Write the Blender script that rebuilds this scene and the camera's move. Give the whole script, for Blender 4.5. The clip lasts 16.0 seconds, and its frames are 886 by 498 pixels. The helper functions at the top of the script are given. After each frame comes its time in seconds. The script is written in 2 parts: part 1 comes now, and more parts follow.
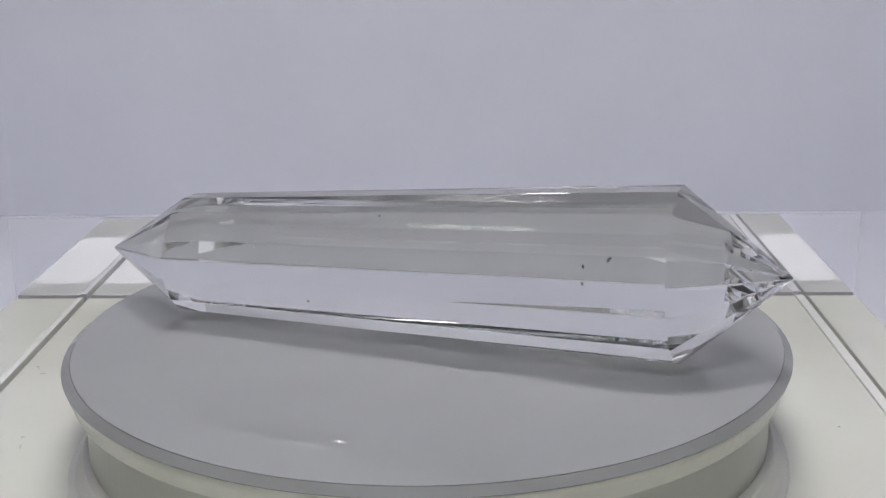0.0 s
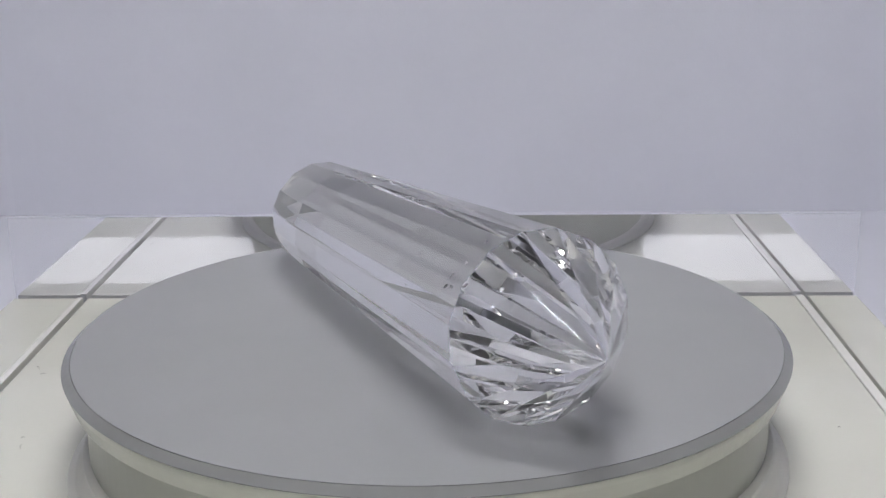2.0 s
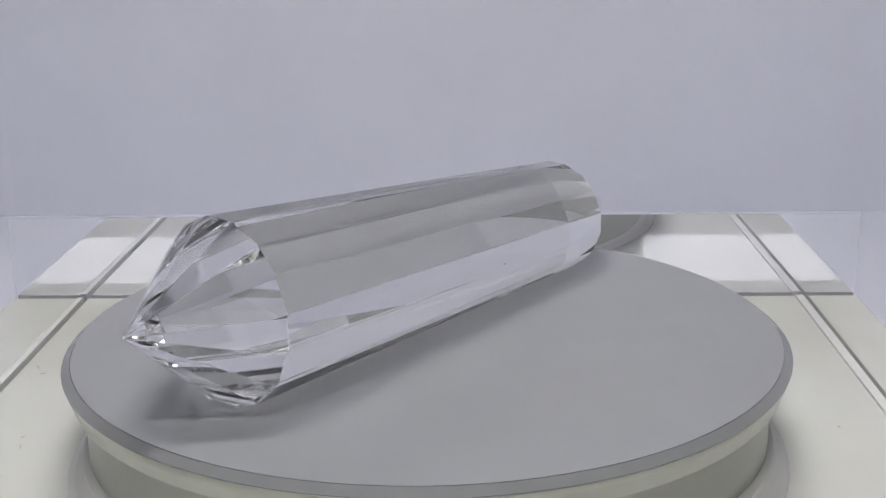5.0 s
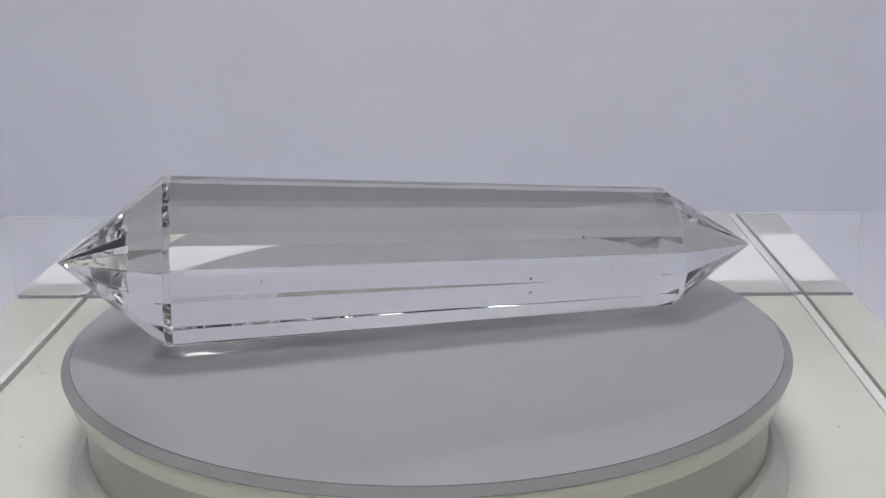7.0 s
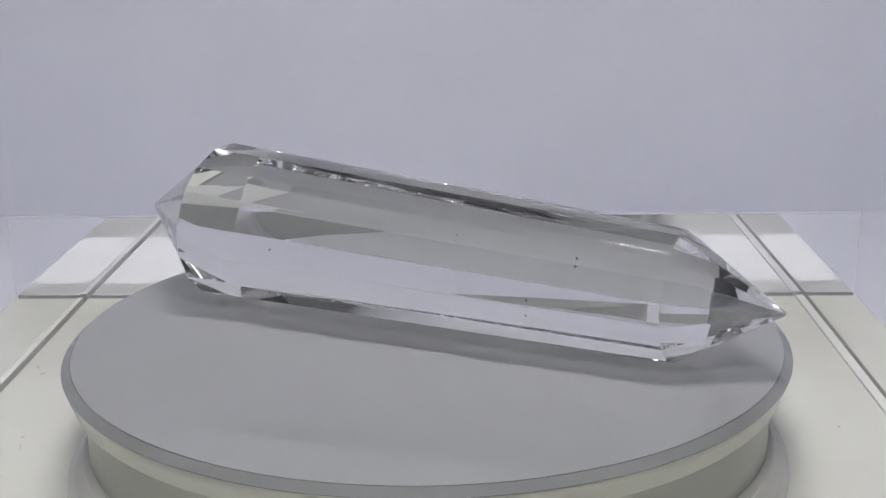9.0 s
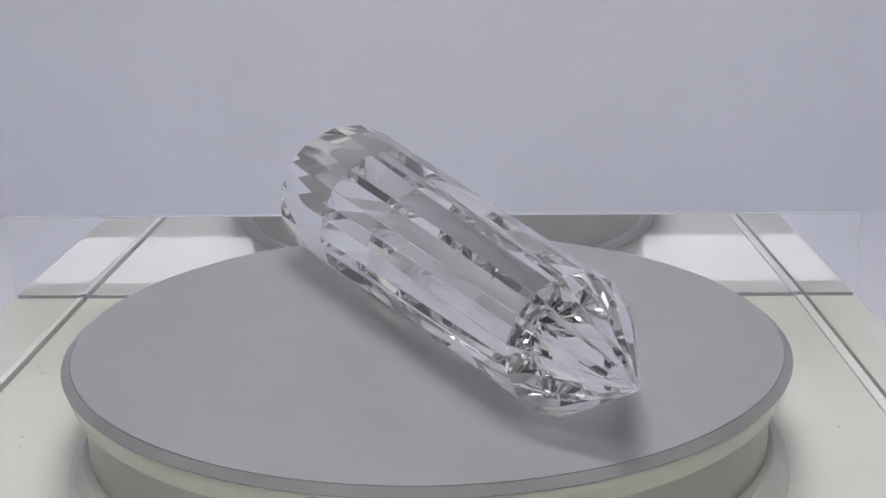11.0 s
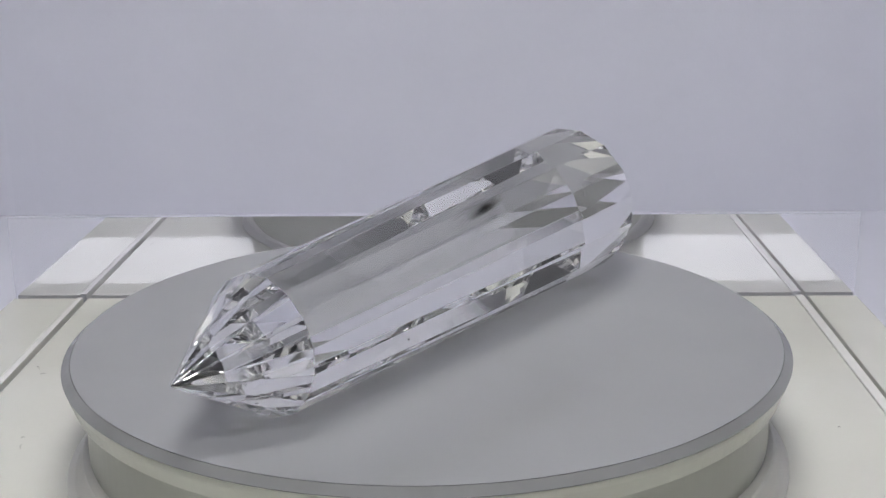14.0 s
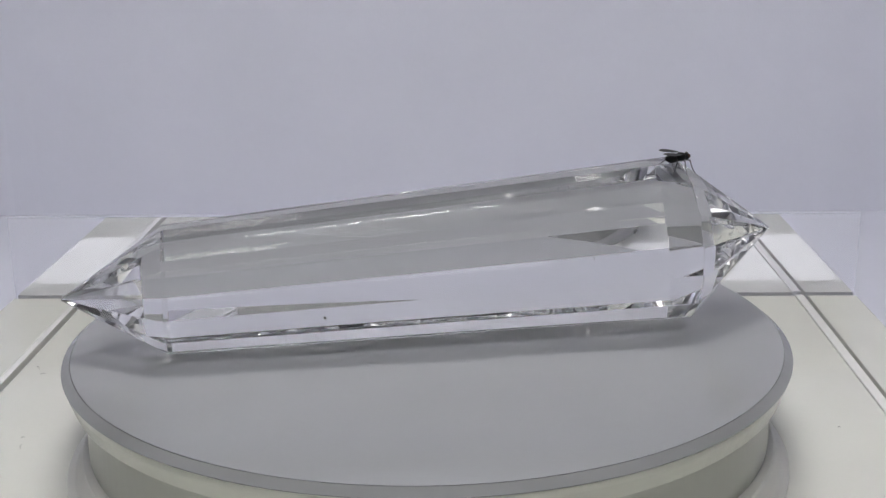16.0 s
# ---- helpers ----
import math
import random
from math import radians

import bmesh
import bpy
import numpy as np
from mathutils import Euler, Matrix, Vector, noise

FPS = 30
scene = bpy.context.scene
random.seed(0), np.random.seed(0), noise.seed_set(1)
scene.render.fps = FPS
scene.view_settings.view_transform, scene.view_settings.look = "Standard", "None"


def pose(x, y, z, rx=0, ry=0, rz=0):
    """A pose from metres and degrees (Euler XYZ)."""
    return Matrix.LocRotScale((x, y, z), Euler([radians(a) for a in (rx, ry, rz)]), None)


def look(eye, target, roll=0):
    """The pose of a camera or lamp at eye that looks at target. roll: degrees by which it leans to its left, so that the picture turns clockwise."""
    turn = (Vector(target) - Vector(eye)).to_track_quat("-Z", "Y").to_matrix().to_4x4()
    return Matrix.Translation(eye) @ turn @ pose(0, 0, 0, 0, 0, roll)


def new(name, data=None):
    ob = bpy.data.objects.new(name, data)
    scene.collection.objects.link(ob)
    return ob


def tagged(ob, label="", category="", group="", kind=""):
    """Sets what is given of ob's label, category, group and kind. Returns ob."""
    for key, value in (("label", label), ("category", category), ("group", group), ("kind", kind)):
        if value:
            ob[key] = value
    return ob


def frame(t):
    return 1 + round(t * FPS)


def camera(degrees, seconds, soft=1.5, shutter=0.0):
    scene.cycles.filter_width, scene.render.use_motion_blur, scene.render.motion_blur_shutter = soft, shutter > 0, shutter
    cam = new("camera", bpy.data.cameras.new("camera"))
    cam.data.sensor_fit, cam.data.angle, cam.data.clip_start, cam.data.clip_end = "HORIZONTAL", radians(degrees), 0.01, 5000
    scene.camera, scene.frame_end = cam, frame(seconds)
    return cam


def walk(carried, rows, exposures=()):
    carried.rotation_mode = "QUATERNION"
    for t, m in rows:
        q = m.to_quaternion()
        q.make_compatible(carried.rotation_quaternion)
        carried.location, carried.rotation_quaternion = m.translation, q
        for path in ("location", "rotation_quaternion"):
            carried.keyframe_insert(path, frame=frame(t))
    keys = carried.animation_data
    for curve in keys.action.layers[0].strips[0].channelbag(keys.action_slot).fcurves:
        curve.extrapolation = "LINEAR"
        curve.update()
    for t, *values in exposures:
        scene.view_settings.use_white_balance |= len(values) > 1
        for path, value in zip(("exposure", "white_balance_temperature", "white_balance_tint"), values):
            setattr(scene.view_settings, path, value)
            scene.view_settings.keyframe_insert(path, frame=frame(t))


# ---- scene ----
# ---- camera: fixed on a stand in front of the light box ----
cam = camera(39.58, 16.0, soft=1.4, shutter=0.5)
VIEW = look((0.01414, -0.33327, 0.15228), (0.01414 - 0.02731, -0.33327 + 0.96039, 0.15228 - 0.27733), -0.7395)
walk(cam, [(0.0, VIEW), (16.0, VIEW)], exposures=[(0.0, 0.0), (16.0, 0.0)])

DISC_TOP = 0.0328
scene.cycles.max_bounces = scene.cycles.transmission_bounces = scene.cycles.glossy_bounces = 32
scene.cycles.caustics_refractive = scene.cycles.caustics_reflective = True


def spin(t):
    """The turntable's angle in degrees: how far the thick point stands round from the front."""
    return 71.41 - 20.900 * t - 5.764 * math.sin(radians(20.2 * t + 2.1))


# ---- world: the dim room outside the light box ----
world = bpy.data.worlds.new("room_light")
scene.world = world
world.use_nodes = True
world.node_tree.nodes["Background"].inputs[0].default_value = (0.62, 0.63, 0.68, 1)
world.node_tree.nodes["Background"].inputs[1].default_value = 0.12


# ---- materials ----
def material(name, base, rough=0.5, metal=0.0, spec=0.5, blotch=0.0, blotch_size=20.0, grain=0.0, grain_size=400.0,
             bump=0.0, bump_size=300.0, rough_vary=0.0, coat=0.0):
    """A principled surface whose colour, gloss and relief vary at two scales."""
    m = bpy.data.materials.new(name)
    m.use_nodes = True
    nt = m.node_tree
    b = nt.nodes["Principled BSDF"]
    b.inputs["Base Color"].default_value = (*base, 1)
    b.inputs["Roughness"].default_value = rough
    b.inputs["Metallic"].default_value = metal
    b.inputs["Specular IOR Level"].default_value = spec
    b.inputs["Coat Weight"].default_value = coat
    co = nt.nodes.new("ShaderNodeTexCoord")

    def noise_at(size, detail):
        n = nt.nodes.new("ShaderNodeTexNoise")
        n.inputs["Scale"].default_value = size
        n.inputs["Detail"].default_value = detail
        nt.links.new(co.outputs["Object"], n.inputs["Vector"])
        return n

    if blotch or grain:
        big, fine = noise_at(blotch_size, 4), noise_at(grain_size, 3)
        lo, hi = [c * (1 - blotch) for c in base], [min(1, c * (1 + blotch)) for c in base]
        ramp = nt.nodes.new("ShaderNodeValToRGB")
        ramp.color_ramp.elements[0].position, ramp.color_ramp.elements[1].position = 0.3, 0.7
        ramp.color_ramp.elements[0].color, ramp.color_ramp.elements[1].color = (*lo, 1), (*hi, 1)
        nt.links.new(big.outputs["Fac"], ramp.inputs["Fac"])
        rng = nt.nodes.new("ShaderNodeMapRange")
        rng.inputs[3].default_value, rng.inputs[4].default_value = 1 - grain, 1 + grain
        nt.links.new(fine.outputs["Fac"], rng.inputs[0])
        mix = nt.nodes.new("ShaderNodeVectorMath")
        mix.operation = "SCALE"
        nt.links.new(ramp.outputs["Color"], mix.inputs[0])
        nt.links.new(rng.outputs[0], mix.inputs["Scale"])
        nt.links.new(mix.outputs[0], b.inputs["Base Color"])
    if rough_vary:
        n = noise_at(blotch_size * 2.3, 5)
        r = nt.nodes.new("ShaderNodeMapRange")
        r.inputs[1].default_value, r.inputs[2].default_value = 0.3, 0.7
        r.inputs[3].default_value, r.inputs[4].default_value = max(0, rough - rough_vary), rough + rough_vary
        nt.links.new(n.outputs["Fac"], r.inputs[0])
        nt.links.new(r.outputs[0], b.inputs["Roughness"])
    if bump:
        n = noise_at(bump_size, 4)
        k = nt.nodes.new("ShaderNodeBump")
        k.inputs["Strength"].default_value, k.inputs["Distance"].default_value = bump, 0.0005
        nt.links.new(n.outputs["Fac"], k.inputs["Height"])
        nt.links.new(k.outputs[0], b.inputs["Normal"])
    return m


def glowing(name, colour, strength):
    m = bpy.data.materials.new(name)
    m.use_nodes = True
    b = m.node_tree.nodes["Principled BSDF"]
    b.inputs["Base Color"].default_value = (0.8, 0.8, 0.8, 1)
    b.inputs["Emission Color"].default_value = (*colour, 1)
    b.inputs["Emission Strength"].default_value = strength
    return m


def quartz(name, ior=1.544):
    m = bpy.data.materials.new(name)
    m.use_nodes = True
    b = m.node_tree.nodes["Principled BSDF"]
    b.inputs["Base Color"].default_value = (0.995, 0.997, 0.995, 1)
    b.inputs["Roughness"].default_value = 0.0
    b.inputs["IOR"].default_value = ior
    b.inputs["Transmission Weight"].default_value = 1.0
    return m


LAVENDER = material("lavender_backdrop", (0.795, 0.80, 0.893), 0.75, blotch=0.03, blotch_size=9, grain=0.012, grain_size=260, bump=0.15, bump_size=900)
FLOOR_WHITE = material("glossy_white_acrylic", (0.77, 0.768, 0.725), 0.005, spec=0.5, blotch=0.02, blotch_size=30, grain=0.01, rough_vary=0.003)
STRIP_WHITE = material("white_joint_strip", (0.86, 0.86, 0.84), 0.2, blotch=0.02, blotch_size=60)
# near-white stand-in for the light thrown onto the floor beside the base
FLOOR_HALO = material("pale_floor_halo", (0.88, 0.87, 0.84), 0.4, blotch=0.02, blotch_size=60)
GAP_DARK = material("dark_joint", (0.12, 0.12, 0.14), 0.4, blotch=0.15, blotch_size=200)
MIRROR = material("polished_strip", (0.88, 0.885, 0.955), 0.012, metal=0.82, blotch=0.01, blotch_size=40)
DISC_GREY = material("grey_disc_top", (0.338, 0.340, 0.364), 0.006, spec=0.75, blotch=0.02, blotch_size=35, grain=0.012, grain_size=1500, rough_vary=0.003)
RIM_GREY = material("grey_bevel", (0.29, 0.292, 0.305), 0.10, blotch=0.05, blotch_size=60)
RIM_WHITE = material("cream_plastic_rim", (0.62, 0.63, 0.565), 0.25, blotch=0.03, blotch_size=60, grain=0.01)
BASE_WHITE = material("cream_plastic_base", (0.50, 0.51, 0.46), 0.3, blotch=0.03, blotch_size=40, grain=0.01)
CURTAIN = material("grey_curtain", (0.76, 0.76, 0.83), 0.85, blotch=0.04, blotch_size=10, bump=0.2, bump_size=900)
CEILING_DARK = material("unseen_dark_ceiling", (0.07, 0.07, 0.075), 0.85, blotch=0.05, blotch_size=10, bump=0.2, bump_size=900)
SIDE_DARK = material("unseen_side_dark", (0.05, 0.05, 0.056), 0.9, blotch=0.08, blotch_size=10, bump=0.2, bump_size=1000)
FABRIC = material("dark_front_fabric", (0.03, 0.03, 0.033), 0.9, blotch=0.1, blotch_size=12, bump=0.2, bump_size=1200)
ALU = material("brushed_aluminium", (0.7, 0.7, 0.72), 0.35, metal=1.0, blotch=0.05, blotch_size=80)
LED = glowing("ceiling_diffuser", (1.0, 0.99, 0.965), 52.0)
LED_FRONT = glowing("front_diffuser", (0.97, 0.97, 1.0), 1.25)
QUARTZ = quartz("clear_quartz")
VEIL = material("bright_inclusion", (0.92, 0.92, 0.93), 0.08, metal=1.0)
FLY_BLACK = material("fly_black", (0.008, 0.008, 0.009), 0.6, spec=0.25, blotch=0.2, blotch_size=900, bump=0.3, bump_size=4000)
FLY_EYE = material("fly_eye", (0.05, 0.012, 0.01), 0.3)
WING = material("fly_wing", (0.022, 0.022, 0.024), 0.5, spec=0.3)
SPECK = material("dust_speck", (0.35, 0.34, 0.33), 0.7)


# ---- small builders ----
def finish(name, bm, mat, smooth=False):
    me = bpy.data.meshes.new(name)
    bm.to_mesh(me)
    bm.free()
    for f in me.polygons:
        f.use_smooth = smooth
    me.materials.append(mat)
    return new(name, me)


def part(name, bm, mat, parent=None, label="", smooth=False):
    """Links a bmesh as one mesh object, under a thing or on its own."""
    ob = finish(name, bm, mat, smooth)
    ob.parent = parent
    return tagged(ob, label)


def box(x0, x1, y0, y1, z0, z1, bevel=0.0):
    bm = bmesh.new()
    bmesh.ops.create_cube(bm, size=1.0, matrix=Matrix.LocRotScale(((x0 + x1) / 2, (y0 + y1) / 2, (z0 + z1) / 2), None, (x1 - x0, y1 - y0, z1 - z0)))
    if bevel:
        bmesh.ops.bevel(bm, geom=bm.edges[:], offset=bevel, segments=2, affect="EDGES", profile=0.5)
    return bm


def prism(corners, z0, z1, bevel=0.0):
    """An upright slab over a plan polygon."""
    bm = bmesh.new()
    f = bm.faces.new([bm.verts.new((x, y, z0)) for x, y in corners])
    up = bmesh.ops.extrude_face_region(bm, geom=[f])
    bmesh.ops.translate(bm, vec=(0, 0, z1 - z0), verts=[v for v in up["geom"] if isinstance(v, bmesh.types.BMVert)])
    bmesh.ops.recalc_face_normals(bm, faces=bm.faces[:])
    if bevel:
        bmesh.ops.bevel(bm, geom=bm.edges[:], offset=bevel, segments=2, affect="EDGES", profile=0.5)
    return bm


def lathe(profile, steps=160):
    """A turned body from (radius, height) pairs, closed at the axis where the radius is 0."""
    bm = bmesh.new()
    rings = []
    for r, z in profile:
        if r == 0:
            rings.append([bm.verts.new((0, 0, z))])
        else:
            rings.append([bm.verts.new((r * math.cos(2 * math.pi * i / steps), r * math.sin(2 * math.pi * i / steps), z)) for i in range(steps)])
    for a, b in zip(rings, rings[1:]):
        for i in range(steps):
            j = (i + 1) % steps
            quad = [a[i % len(a)], a[j % len(a)], b[j % len(b)], b[i % len(b)]]
            quad = list(dict.fromkeys(quad))
            if len(quad) > 2:
                bm.faces.new(quad)
    bmesh.ops.recalc_face_normals(bm, faces=bm.faces[:])
    return bm


# ---- the light box: a seamless curved backdrop, dark panels added unseen at the sides, closed in front ----
HALF, BACK, FRONT, LOW, CEIL = 0.46, 0.42, -0.58, -0.04, 0.62
WALL_L, WALL_R = -0.1695, 0.1618
MIRROR_Y, MIRROR_TOP = 0.1284, 0.0324
EDGE_Y, NEAR_Y = 0.1264, -0.45
WING_END = 0.17


def structure(name, bm, mat, label, category):
    return tagged(part(name, bm, mat), label, category, kind="structure")


def sweep_sheet(thick=0.006, r=0.20, steps=18):
    """The backdrop as one bent sheet with rounded corners."""
    plan = [(-HALF, WING_END)]
    plan += [(-HALF + r - r * math.cos(a), BACK - r + r * math.sin(a)) for a in [i * math.pi / 2 / steps for i in range(steps + 1)]]
    plan += [(HALF - r + r * math.sin(a), BACK - r + r * math.cos(a)) for a in [i * math.pi / 2 / steps for i in range(steps + 1)]]
    plan += [(HALF, WING_END)]
    bm = bmesh.new()
    low = [bm.verts.new((x, y, LOW)) for x, y in plan]
    top = [bm.verts.new((x, y, CEIL)) for x, y in plan]
    for k in range(len(plan) - 1):
        bm.faces.new([low[k], low[k + 1], top[k + 1], top[k]])
    bmesh.ops.recalc_face_normals(bm, faces=bm.faces[:])
    bmesh.ops.solidify(bm, geom=bm.faces[:], thickness=thick)
    return bm


structure("wall_back", sweep_sheet(), LAVENDER, "pale lavender seamless backdrop of a photo light box", "backdrop")
# side panels are out of view, added to put dark blades into the crystal
structure("wall_left", box(-HALF - 0.006, -HALF, FRONT, WING_END - 0.002, LOW, CEIL), SIDE_DARK, "unseen dark side panel standing in for the dim room", "wall")
structure("wall_right", box(HALF, HALF + 0.006, FRONT, WING_END - 0.002, LOW, CEIL), SIDE_DARK, "unseen dark side panel standing in for the dim room", "wall")
structure("wall_front", box(-HALF - 0.006, HALF + 0.006, FRONT - 0.008, FRONT, LOW, CEIL), CURTAIN, "grey front curtain of the light box", "wall")
# unseen lid, made dark so that the crystal's facets gain contrast
structure("ceiling", box(-HALF - 0.008, HALF + 0.008, FRONT - 0.008, BACK + 0.008, CEIL, CEIL + 0.006), CEILING_DARK, "unseen ceiling kept dark for contrast in the crystal", "ceiling")
structure("ground", box(-HALF - 0.008, HALF + 0.008, FRONT - 0.008, BACK + 0.008, LOW - 0.006, LOW), LAVENDER, "pale lavender bottom sheet of the light box", "ground")
structure("front_opening", box(-0.455, 0.455, FRONT, FRONT + 0.004, 0.228, 0.61, 0.001), FABRIC, "dark viewing slot in the front curtain", "opening")

# floor: three glossy panels with narrow joints between them, on a plinth
JL = ((-0.1412, EDGE_Y), (-0.1372, NEAR_Y))
JR = ((0.1416, EDGE_Y), (0.1366, NEAR_Y))
floor = structure("floor", box(WALL_L, WALL_R, NEAR_Y, EDGE_Y, LOW, -0.006), GAP_DARK, "glossy white acrylic floor in three panels", "floor")


def across(seg, d):
    return [(x + d, y) for x, y in seg]


def slab(a, b, z1, mat, name, label=""):
    part(name, prism([a[0], a[1], b[1], b[0]], -0.006, z1, 0.0003), mat, floor, label)


slab([(WALL_L, EDGE_Y), (WALL_L, NEAR_Y)], across(JL, -0.0034), 0.0, FLOOR_WHITE, "panel")
slab(across(JL, 0.0014), across(JR, -0.0036), 0.0, FLOOR_WHITE, "panel")
slab(across(JR, 0.0016), [(WALL_R, EDGE_Y), (WALL_R, NEAR_Y)], 0.0, FLOOR_WHITE, "panel")
slab(across(JL, -0.0030), across(JL, -0.0006), 0.0004, STRIP_WHITE, "joint_strip", "raised white joint strip")
slab(across(JR, -0.0034), across(JR, -0.0001), 0.0004, STRIP_WHITE, "joint_strip", "raised white joint strip")

mirror = new("mirror_strip")
tagged(mirror, "low polished mirror strip standing across the floor", "mirror")
part("mirror_face", box(WALL_L, WALL_R, MIRROR_Y, MIRROR_Y + 0.0008, LOW, MIRROR_TOP), MIRROR, mirror)
part("backing", box(WALL_L, WALL_R, MIRROR_Y + 0.0008, MIRROR_Y + 0.003, LOW, MIRROR_TOP - 0.001), FLOOR_WHITE, mirror)

# light fittings: two LED panels on the ceiling, a double row on the front curtain
for y in (0.03, -0.34):
    lamp = new("ceiling_light")
    tagged(lamp, "slim white LED panel under the dark ceiling", "ceiling light", "ceiling panels")
    lamp.location = (0, y, CEIL)
    part("frame", box(-0.125, 0.125, -0.034, 0.034, -0.010, 0.0, 0.001), ALU, lamp)
    part("diffuser", box(-0.115, 0.115, -0.020, 0.020, -0.014, -0.0102, 0.001), LED, lamp, "glowing diffuser")

bar = new("front_light_bar")
tagged(bar, "long white light bar with two rows on the front curtain", "light bar")
bar.location = (0, FRONT, 0)
part("housing", box(-0.46, 0.46, 0.0, 0.006, 0.162, 0.223, 0.001), ALU, bar)
part("diffuser", box(-0.455, 0.455, 0.0062, 0.010, 0.171, 0.1915, 0.0005), LED_FRONT, bar, "glowing diffuser row")
part("diffuser", box(-0.455, 0.455, 0.0062, 0.010, 0.1945, 0.2166, 0.0005), LED_FRONT, bar, "glowing diffuser row")


# ---- the turntable ----
def at(bm, place):
    bmesh.ops.translate(bm, vec=place, verts=bm.verts[:])
    return bm


turntable = new("turntable")
tagged(turntable, "round motorised turntable with a glossy grey top and cream rim", "turntable")
# added pale plate: imitates the bright halo of light round the base
part("halo_plate", at(lathe([(0, 0.0002), (0.1012, 0.0002), (0.1012, 0.0008), (0.0990, 0.0022), (0.0972, 0.0070), (0.0966, 0.0075), (0, 0.0075)]), (0, -0.004, 0)), FLOOR_HALO, turntable, "pale flared plate imitating the light halo on the floor", smooth=False)
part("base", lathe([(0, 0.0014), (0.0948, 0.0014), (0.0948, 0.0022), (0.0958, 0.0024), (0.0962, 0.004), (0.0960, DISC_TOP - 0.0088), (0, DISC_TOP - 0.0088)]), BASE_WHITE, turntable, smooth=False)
disc = part("disc", lathe([(0, DISC_TOP - 0.0003), (0.0986, DISC_TOP - 0.0003), (0.0988, DISC_TOP), (0, DISC_TOP)]), DISC_GREY, turntable, "glossy grey top plate")
part("edge_band", lathe([(0.0960, DISC_TOP - 0.0021), (0.1010, DISC_TOP - 0.0021), (0.1013, DISC_TOP - 0.0018), (0.0990, DISC_TOP - 0.00005), (0.0987, DISC_TOP - 0.0004), (0.0960, DISC_TOP - 0.0004), (0.0960, DISC_TOP - 0.0021)]), RIM_GREY, disc, "dark grey polished edge band")
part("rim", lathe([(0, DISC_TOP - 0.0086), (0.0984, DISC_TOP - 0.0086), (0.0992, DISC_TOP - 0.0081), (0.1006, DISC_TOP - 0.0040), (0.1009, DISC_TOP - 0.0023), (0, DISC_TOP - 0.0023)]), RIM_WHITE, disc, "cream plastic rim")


# ---- the crystal ----
S_A, S_B, TIP_A, TIP_B, R_A, R_B = 0.0732, -0.0720, 0.1007, -0.1001, 0.02323, 0.01740
SIDES = 16


def cut_crystal():
    """A double point cut out of a block: sixteen tapering sides and as many faces to each point, lying on one side."""
    rnd = random.Random(4)
    bm = bmesh.new()
    bmesh.ops.create_cube(bm, size=0.3)
    foot_a, foot_b = Vector((S_A, -0.0026, R_A)), Vector((S_B, -0.0060, R_B))
    tip_a, tip_b = Vector((TIP_A, -0.0027, 0.0249)), Vector((TIP_B, -0.0064, 0.0166))
    for k in range(SIDES):
        a = radians(-90 + 360 / SIDES * k + (rnd.uniform(-1.4, 1.4) if k else 0))
        fat = rnd.uniform(0.992, 1.006) if k else 1.0
        out = Vector((0, math.cos(a), math.sin(a)))
        tang = Vector((0, -math.sin(a), math.cos(a)))
        pa, pb = foot_a + out * R_A * fat, foot_b + out * R_B * fat
        pa = pa.lerp(pb, 0.007 + 0.008 * math.sin(a))
        planes = [(pa, (pa - pb).cross(tang)), (pa, (tip_a - pa).cross(tang)), (pb, (tip_b - pb).cross(tang))]
        for p, n in planes:
            n.normalize()
            if n.dot(out) < 0:
                n = -n
            cut = bmesh.ops.bisect_plane(bm, geom=bm.verts[:] + bm.edges[:] + bm.faces[:], dist=1e-7, plane_co=p, plane_no=n, clear_outer=True)
            rim = [e for e in cut["geom_cut"] if isinstance(e, bmesh.types.BMEdge)]
            if rim:
                bmesh.ops.contextual_create(bm, geom=rim)
    bmesh.ops.remove_doubles(bm, verts=bm.verts[:], dist=2e-5)
    bmesh.ops.recalc_face_normals(bm, faces=bm.faces[:])
    bmesh.ops.bevel(bm, geom=bm.edges[:], offset=0.00008, segments=1, affect="EDGES", profile=0.5)
    bmesh.ops.translate(bm, vec=(0, 0, 0.0001), verts=bm.verts[:])
    return bm


crystal = tagged(part("crystal", cut_crystal(), QUARTZ), "clear faceted double-pointed quartz crystal lying on the turntable", "crystal")


def veil(at, size, seed):
    """A small ragged healed fracture inside the stone."""
    rnd = random.Random(seed)
    bm = bmesh.new()
    bmesh.ops.create_icosphere(bm, subdivisions=1, radius=1.0)
    q = Euler([rnd.uniform(0, 3) for _ in range(3)]).to_quaternion()
    for v in bm.verts:
        v.co = Vector(at) + q @ Vector((v.co.x * size * 0.7 * rnd.uniform(0.6, 1.3), v.co.y * size * 0.5 * rnd.uniform(0.5, 1.4), v.co.z * size * 0.06))
    return bm


for i, (at, size) in enumerate((((0.047, 0.004, 0.020), 0.0011), ((-0.030, -0.010, 0.012), 0.0009), ((-0.052, 0.006, 0.016), 0.0010), ((0.018, 0.009, 0.010), 0.0008),
                               ((0.056, -0.012, 0.028), 0.0012), ((-0.012, 0.002, 0.027), 0.0007), ((-0.045, -0.004, 0.022), 0.0006))):
    part("inclusion", veil(at, size, 20 + i), VEIL, crystal, "small glinting inclusion")


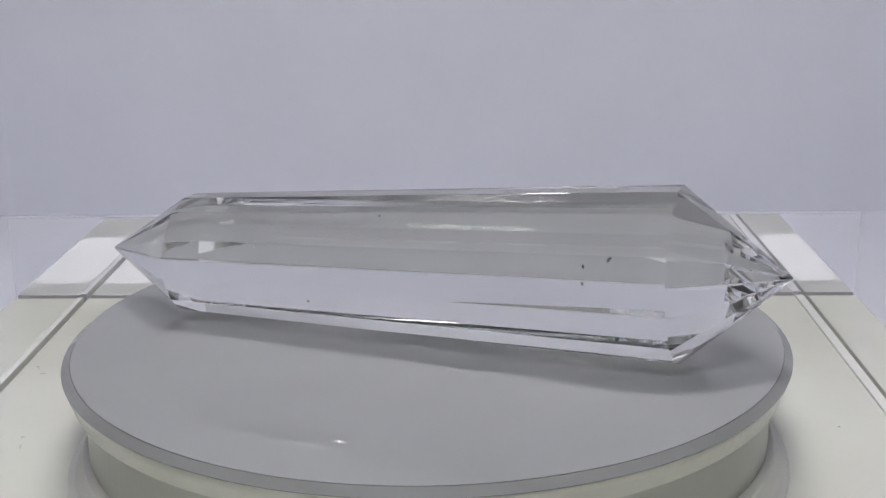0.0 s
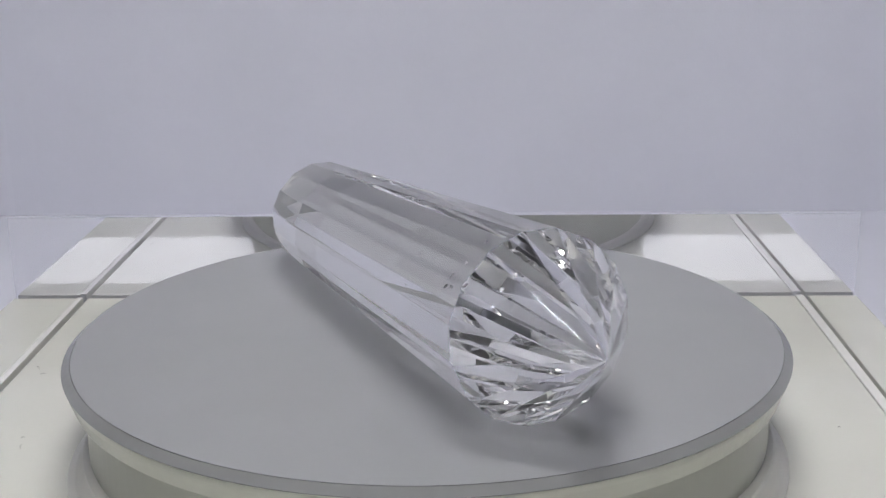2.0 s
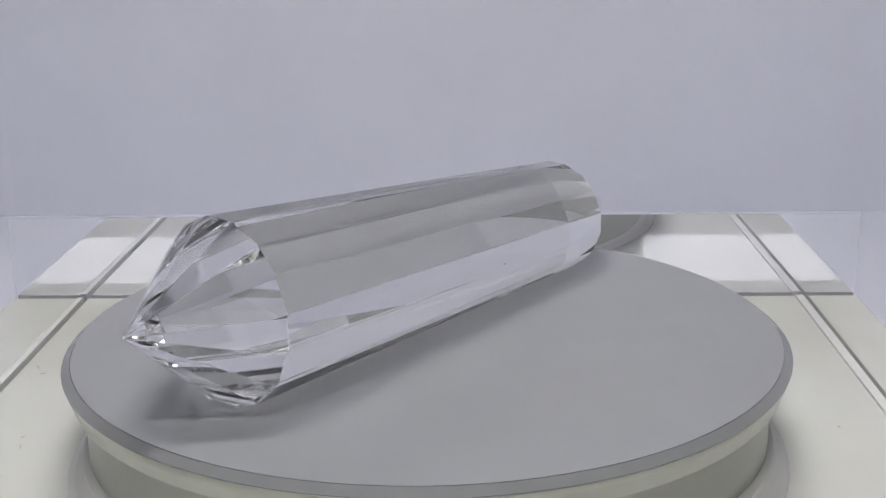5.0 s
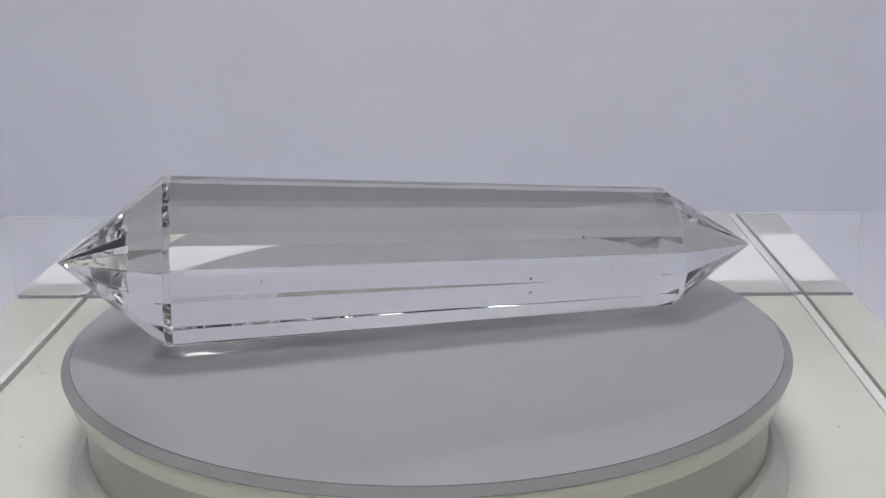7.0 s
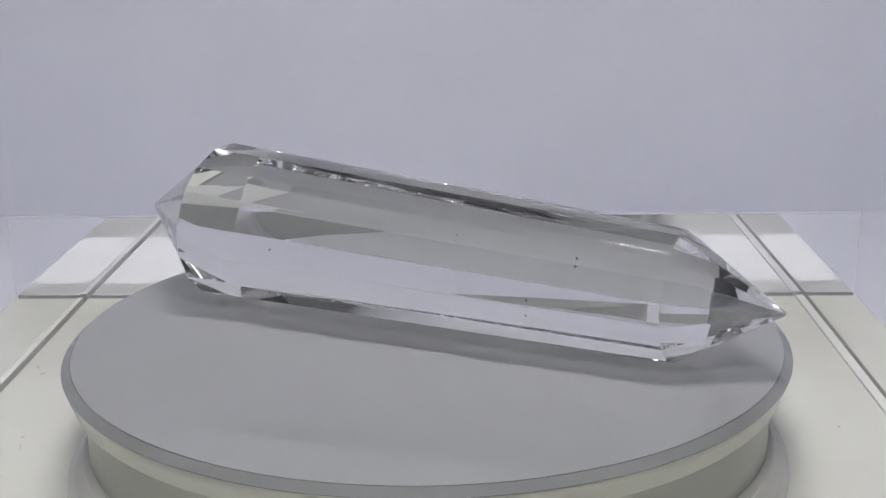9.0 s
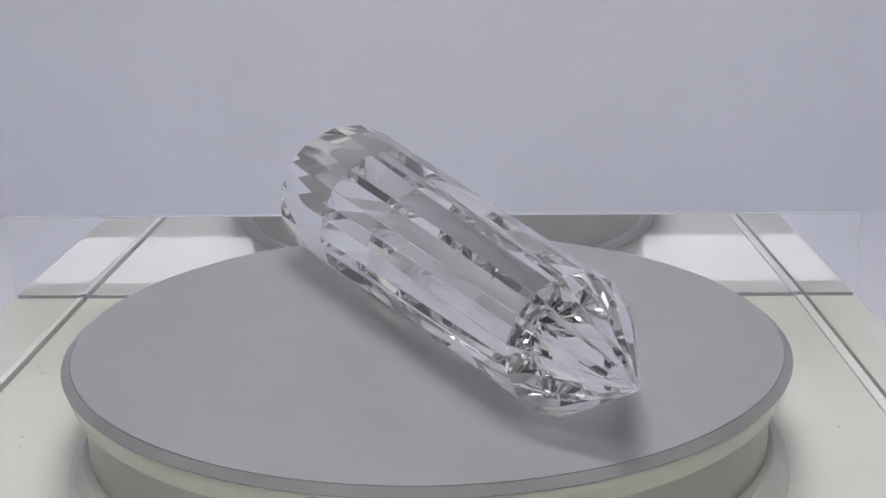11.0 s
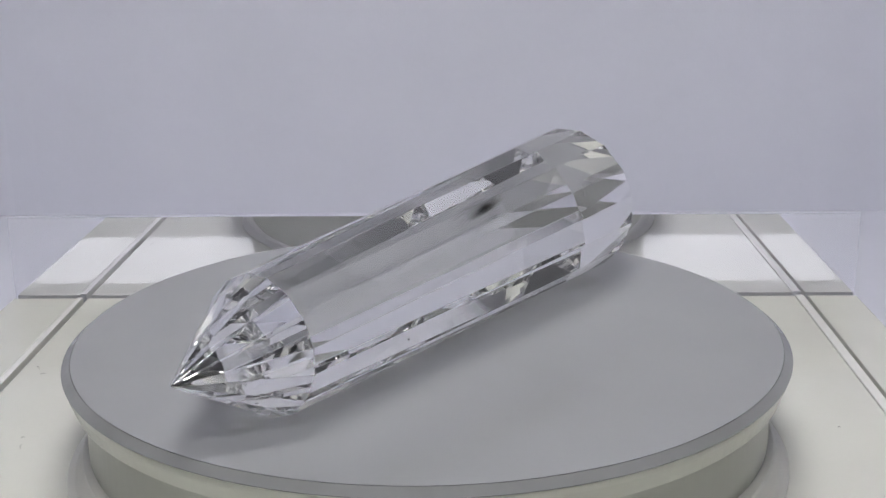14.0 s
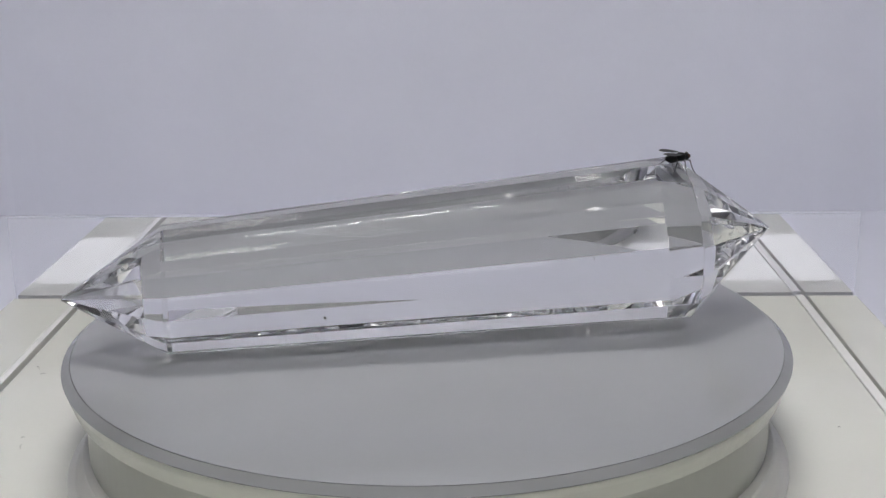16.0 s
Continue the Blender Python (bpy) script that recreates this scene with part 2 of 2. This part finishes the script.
# ---- the fly ----
def ball(r, at, scale, turn=(0, 0, 0)):
    bm = bmesh.new()
    bmesh.ops.create_uvsphere(bm, u_segments=14, v_segments=10, radius=r)
    bmesh.ops.transform(bm, matrix=Matrix.LocRotScale(at, Euler([radians(a) for a in turn]), scale), verts=bm.verts[:])
    return bm


def tube(points, r0, r1, sides=6):
    """A thin tapering limb along points."""
    bm = bmesh.new()
    rings = []
    for i, p in enumerate(points):
        p = Vector(p)
        way = (Vector(points[min(i + 1, len(points) - 1)]) - Vector(points[max(i - 1, 0)])).normalized()
        q = way.to_track_quat("Z", "Y")
        r = r0 + (r1 - r0) * i / (len(points) - 1)
        rings.append([bm.verts.new(p + q @ Vector((r * math.cos(2 * math.pi * k / sides), r * math.sin(2 * math.pi * k / sides), 0))) for k in range(sides)])
    for a, b in zip(rings, rings[1:]):
        for k in range(sides):
            bm.faces.new([a[k], a[(k + 1) % sides], b[(k + 1) % sides], b[k]])
    bm.faces.new(rings[0][::-1])
    bm.faces.new(rings[-1])
    return bm


def make_fly():
    """A small housefly that looks along its +x, feet at z = 0."""
    fly = new("fly")
    tagged(fly, "small black fly with folded smoky wings", "fly")
    part("thorax", ball(0.001, (0.0004, 0, 0.0029), (1.35, 1.05, 1.0)), FLY_BLACK, fly, smooth=True)
    part("abdomen", ball(0.001, (-0.0017, 0, 0.0026), (1.65, 1.05, 0.95), (0, 8, 0)), FLY_BLACK, fly, smooth=True)
    head = part("head", ball(0.001, (0.0020, 0, 0.0029), (0.62, 0.9, 0.75)), FLY_BLACK, fly, smooth=True)
    for s in (-1, 1):
        part("eye", ball(0.0005, (0.0022, s * 0.00058, 0.0031), (0.8, 0.7, 1.0)), FLY_EYE, head, "dark red eye", smooth=True)
        bm = bmesh.new()
        edge = [(0.0006, 0.0002), (-0.0004, 0.0010), (-0.0022, 0.0016), (-0.0040, 0.0014), (-0.0048, 0.0007), (-0.0040, 0.0001), (-0.0018, -0.0001)]
        top = [bm.verts.new((x, s * (0.0003 + y), 0.0038 - 0.17 * x + 0.00004)) for x, y in edge]
        low = [bm.verts.new((x, s * (0.0003 + y), 0.0038 - 0.17 * x)) for x, y in edge]
        bm.faces.new(top)
        bm.faces.new(low[::-1])
        for i in range(len(edge)):
            j = (i + 1) % len(edge)
            bm.faces.new([top[i], low[i], low[j], top[j]])
        bmesh.ops.recalc_face_normals(bm, faces=bm.faces[:])
        part("wing", bm, WING, fly, "smoky translucent wing")
        for x, reach in ((0.0012, 0.0010), (0.0003, 0.0003), (-0.0006, -0.0014)):
            part("leg", tube([(x, s * 0.0006, 0.0024), (x + reach * 0.6, s * 0.0019, 0.0027), (x + reach * 1.1, s * 0.0025, 0.0009), (x + reach * 1.7, s * 0.0029, 0.00003)], 0.00017, 0.00008), FLY_BLACK, fly)
    for o in fly.children_recursive:
        o.data.transform(Matrix.Scale(1.25, 4))
    return fly


fly = make_fly()


# ---- specks of lint on the floor ----
def lint(x, y, turn, length):
    ob = part("lint", tube([(0, 0, 0.0002), (length * 0.4, length * 0.12, 0.0003), (length, 0, 0.0002)], 0.00012, 0.00006, 5), SPECK)
    tagged(ob, "tiny grey lint fibre lying on the white floor", "lint", "lint on the floor")
    ob.matrix_basis = pose(x, y, 0.0, 0, 0, turn)


for x, y, turn, length in ((-0.12, -0.0042, 20, 0.0012), (-0.1176, -0.0115, 100, 0.003), (-0.1347, 0.0525, -60, 0.003), (-0.1313, 0.0458, 10, 0.0018), (0.1201, 0.0027, 0, 0.0008)):
    lint(x, y, turn, length)


# ---- what moves ----
def perch(t, s, lat, z, heading):
    """The fly's pose when it stands on the turning crystal at (s, lat, z) of the crystal's own space."""
    a = radians(spin(t))
    ax, la = Vector((math.sin(a), -math.cos(a), 0)), Vector((math.cos(a), math.sin(a), 0))
    at = ax * s + la * lat
    return pose(at.x, at.y, DISC_TOP + z, 14, -2, spin(t) - 90 + heading)


def motions():
    steps = [0.25 * i for i in range(65)]
    walk(crystal, [(t, pose(0, 0, DISC_TOP, 0, 0, spin(t) - 90)) for t in steps])
    walk(disc, [(t, pose(0, 0, 0, 0, 0, spin(t) - 90)) for t in steps])
    flight = [(13.1, -0.06, 0.10, 0.22, 0, 0, 20), (13.2, 0.0414, 0.05, 0.1307, 0, 0, -60), (13.3, 0.0243, 0.05, 0.1036, 10, 0, -120), (13.4, -0.0034, 0.03, 0.0782, 0, 10, -160),
              (13.475, -0.0575, 0.003, 0.0562, 0, 10, -145), (13.5, -0.0608, 0.0, 0.0535, 0, 10, -140), (13.525, -0.0632, -0.004, 0.0515, 0, 10, -142), (13.57, -0.0790, -0.026, 0.0420, 0, 0, -160), (13.6, -0.0798, -0.03, 0.0412, 0, 0, -165), (13.63, -0.0770, -0.036, 0.0405, 0, 0, -130), (13.7, -0.0326, -0.08, 0.0380, 0, 0, -60),
              (13.77, -0.0308, -0.0945, 0.0366, 0, 0, 20), (13.8, -0.0303, -0.095, 0.0364, 0, -10, 40), (13.83, -0.0290, -0.092, 0.0385, 0, -10, 45), (13.9, -0.0195, -0.06, 0.0614, 0, -20, 55), (14.0, 0.0173, -0.01, 0.0673, 0, -15, 40)]
    rest = pose(-0.150, -0.25, 0.0, 0, 0, 60)
    rows = [(0.0, rest), (13.0, rest)] + [(t, pose(*p)) for t, *p in flight]
    stroll = ((14.1, 0.0425), (14.2, 0.0425), (14.5, 0.0461), (14.75, 0.0530), (15.0, 0.0597), (15.25, 0.0655), (15.5, 0.0691), (15.75, 0.0693), (16.0, 0.0693))
    rows += [(t, perch(t, s, -0.0095, 0.0397 + 0.0803 * s, 12)) for t, s in stroll]
    walk(fly, rows)


motions()
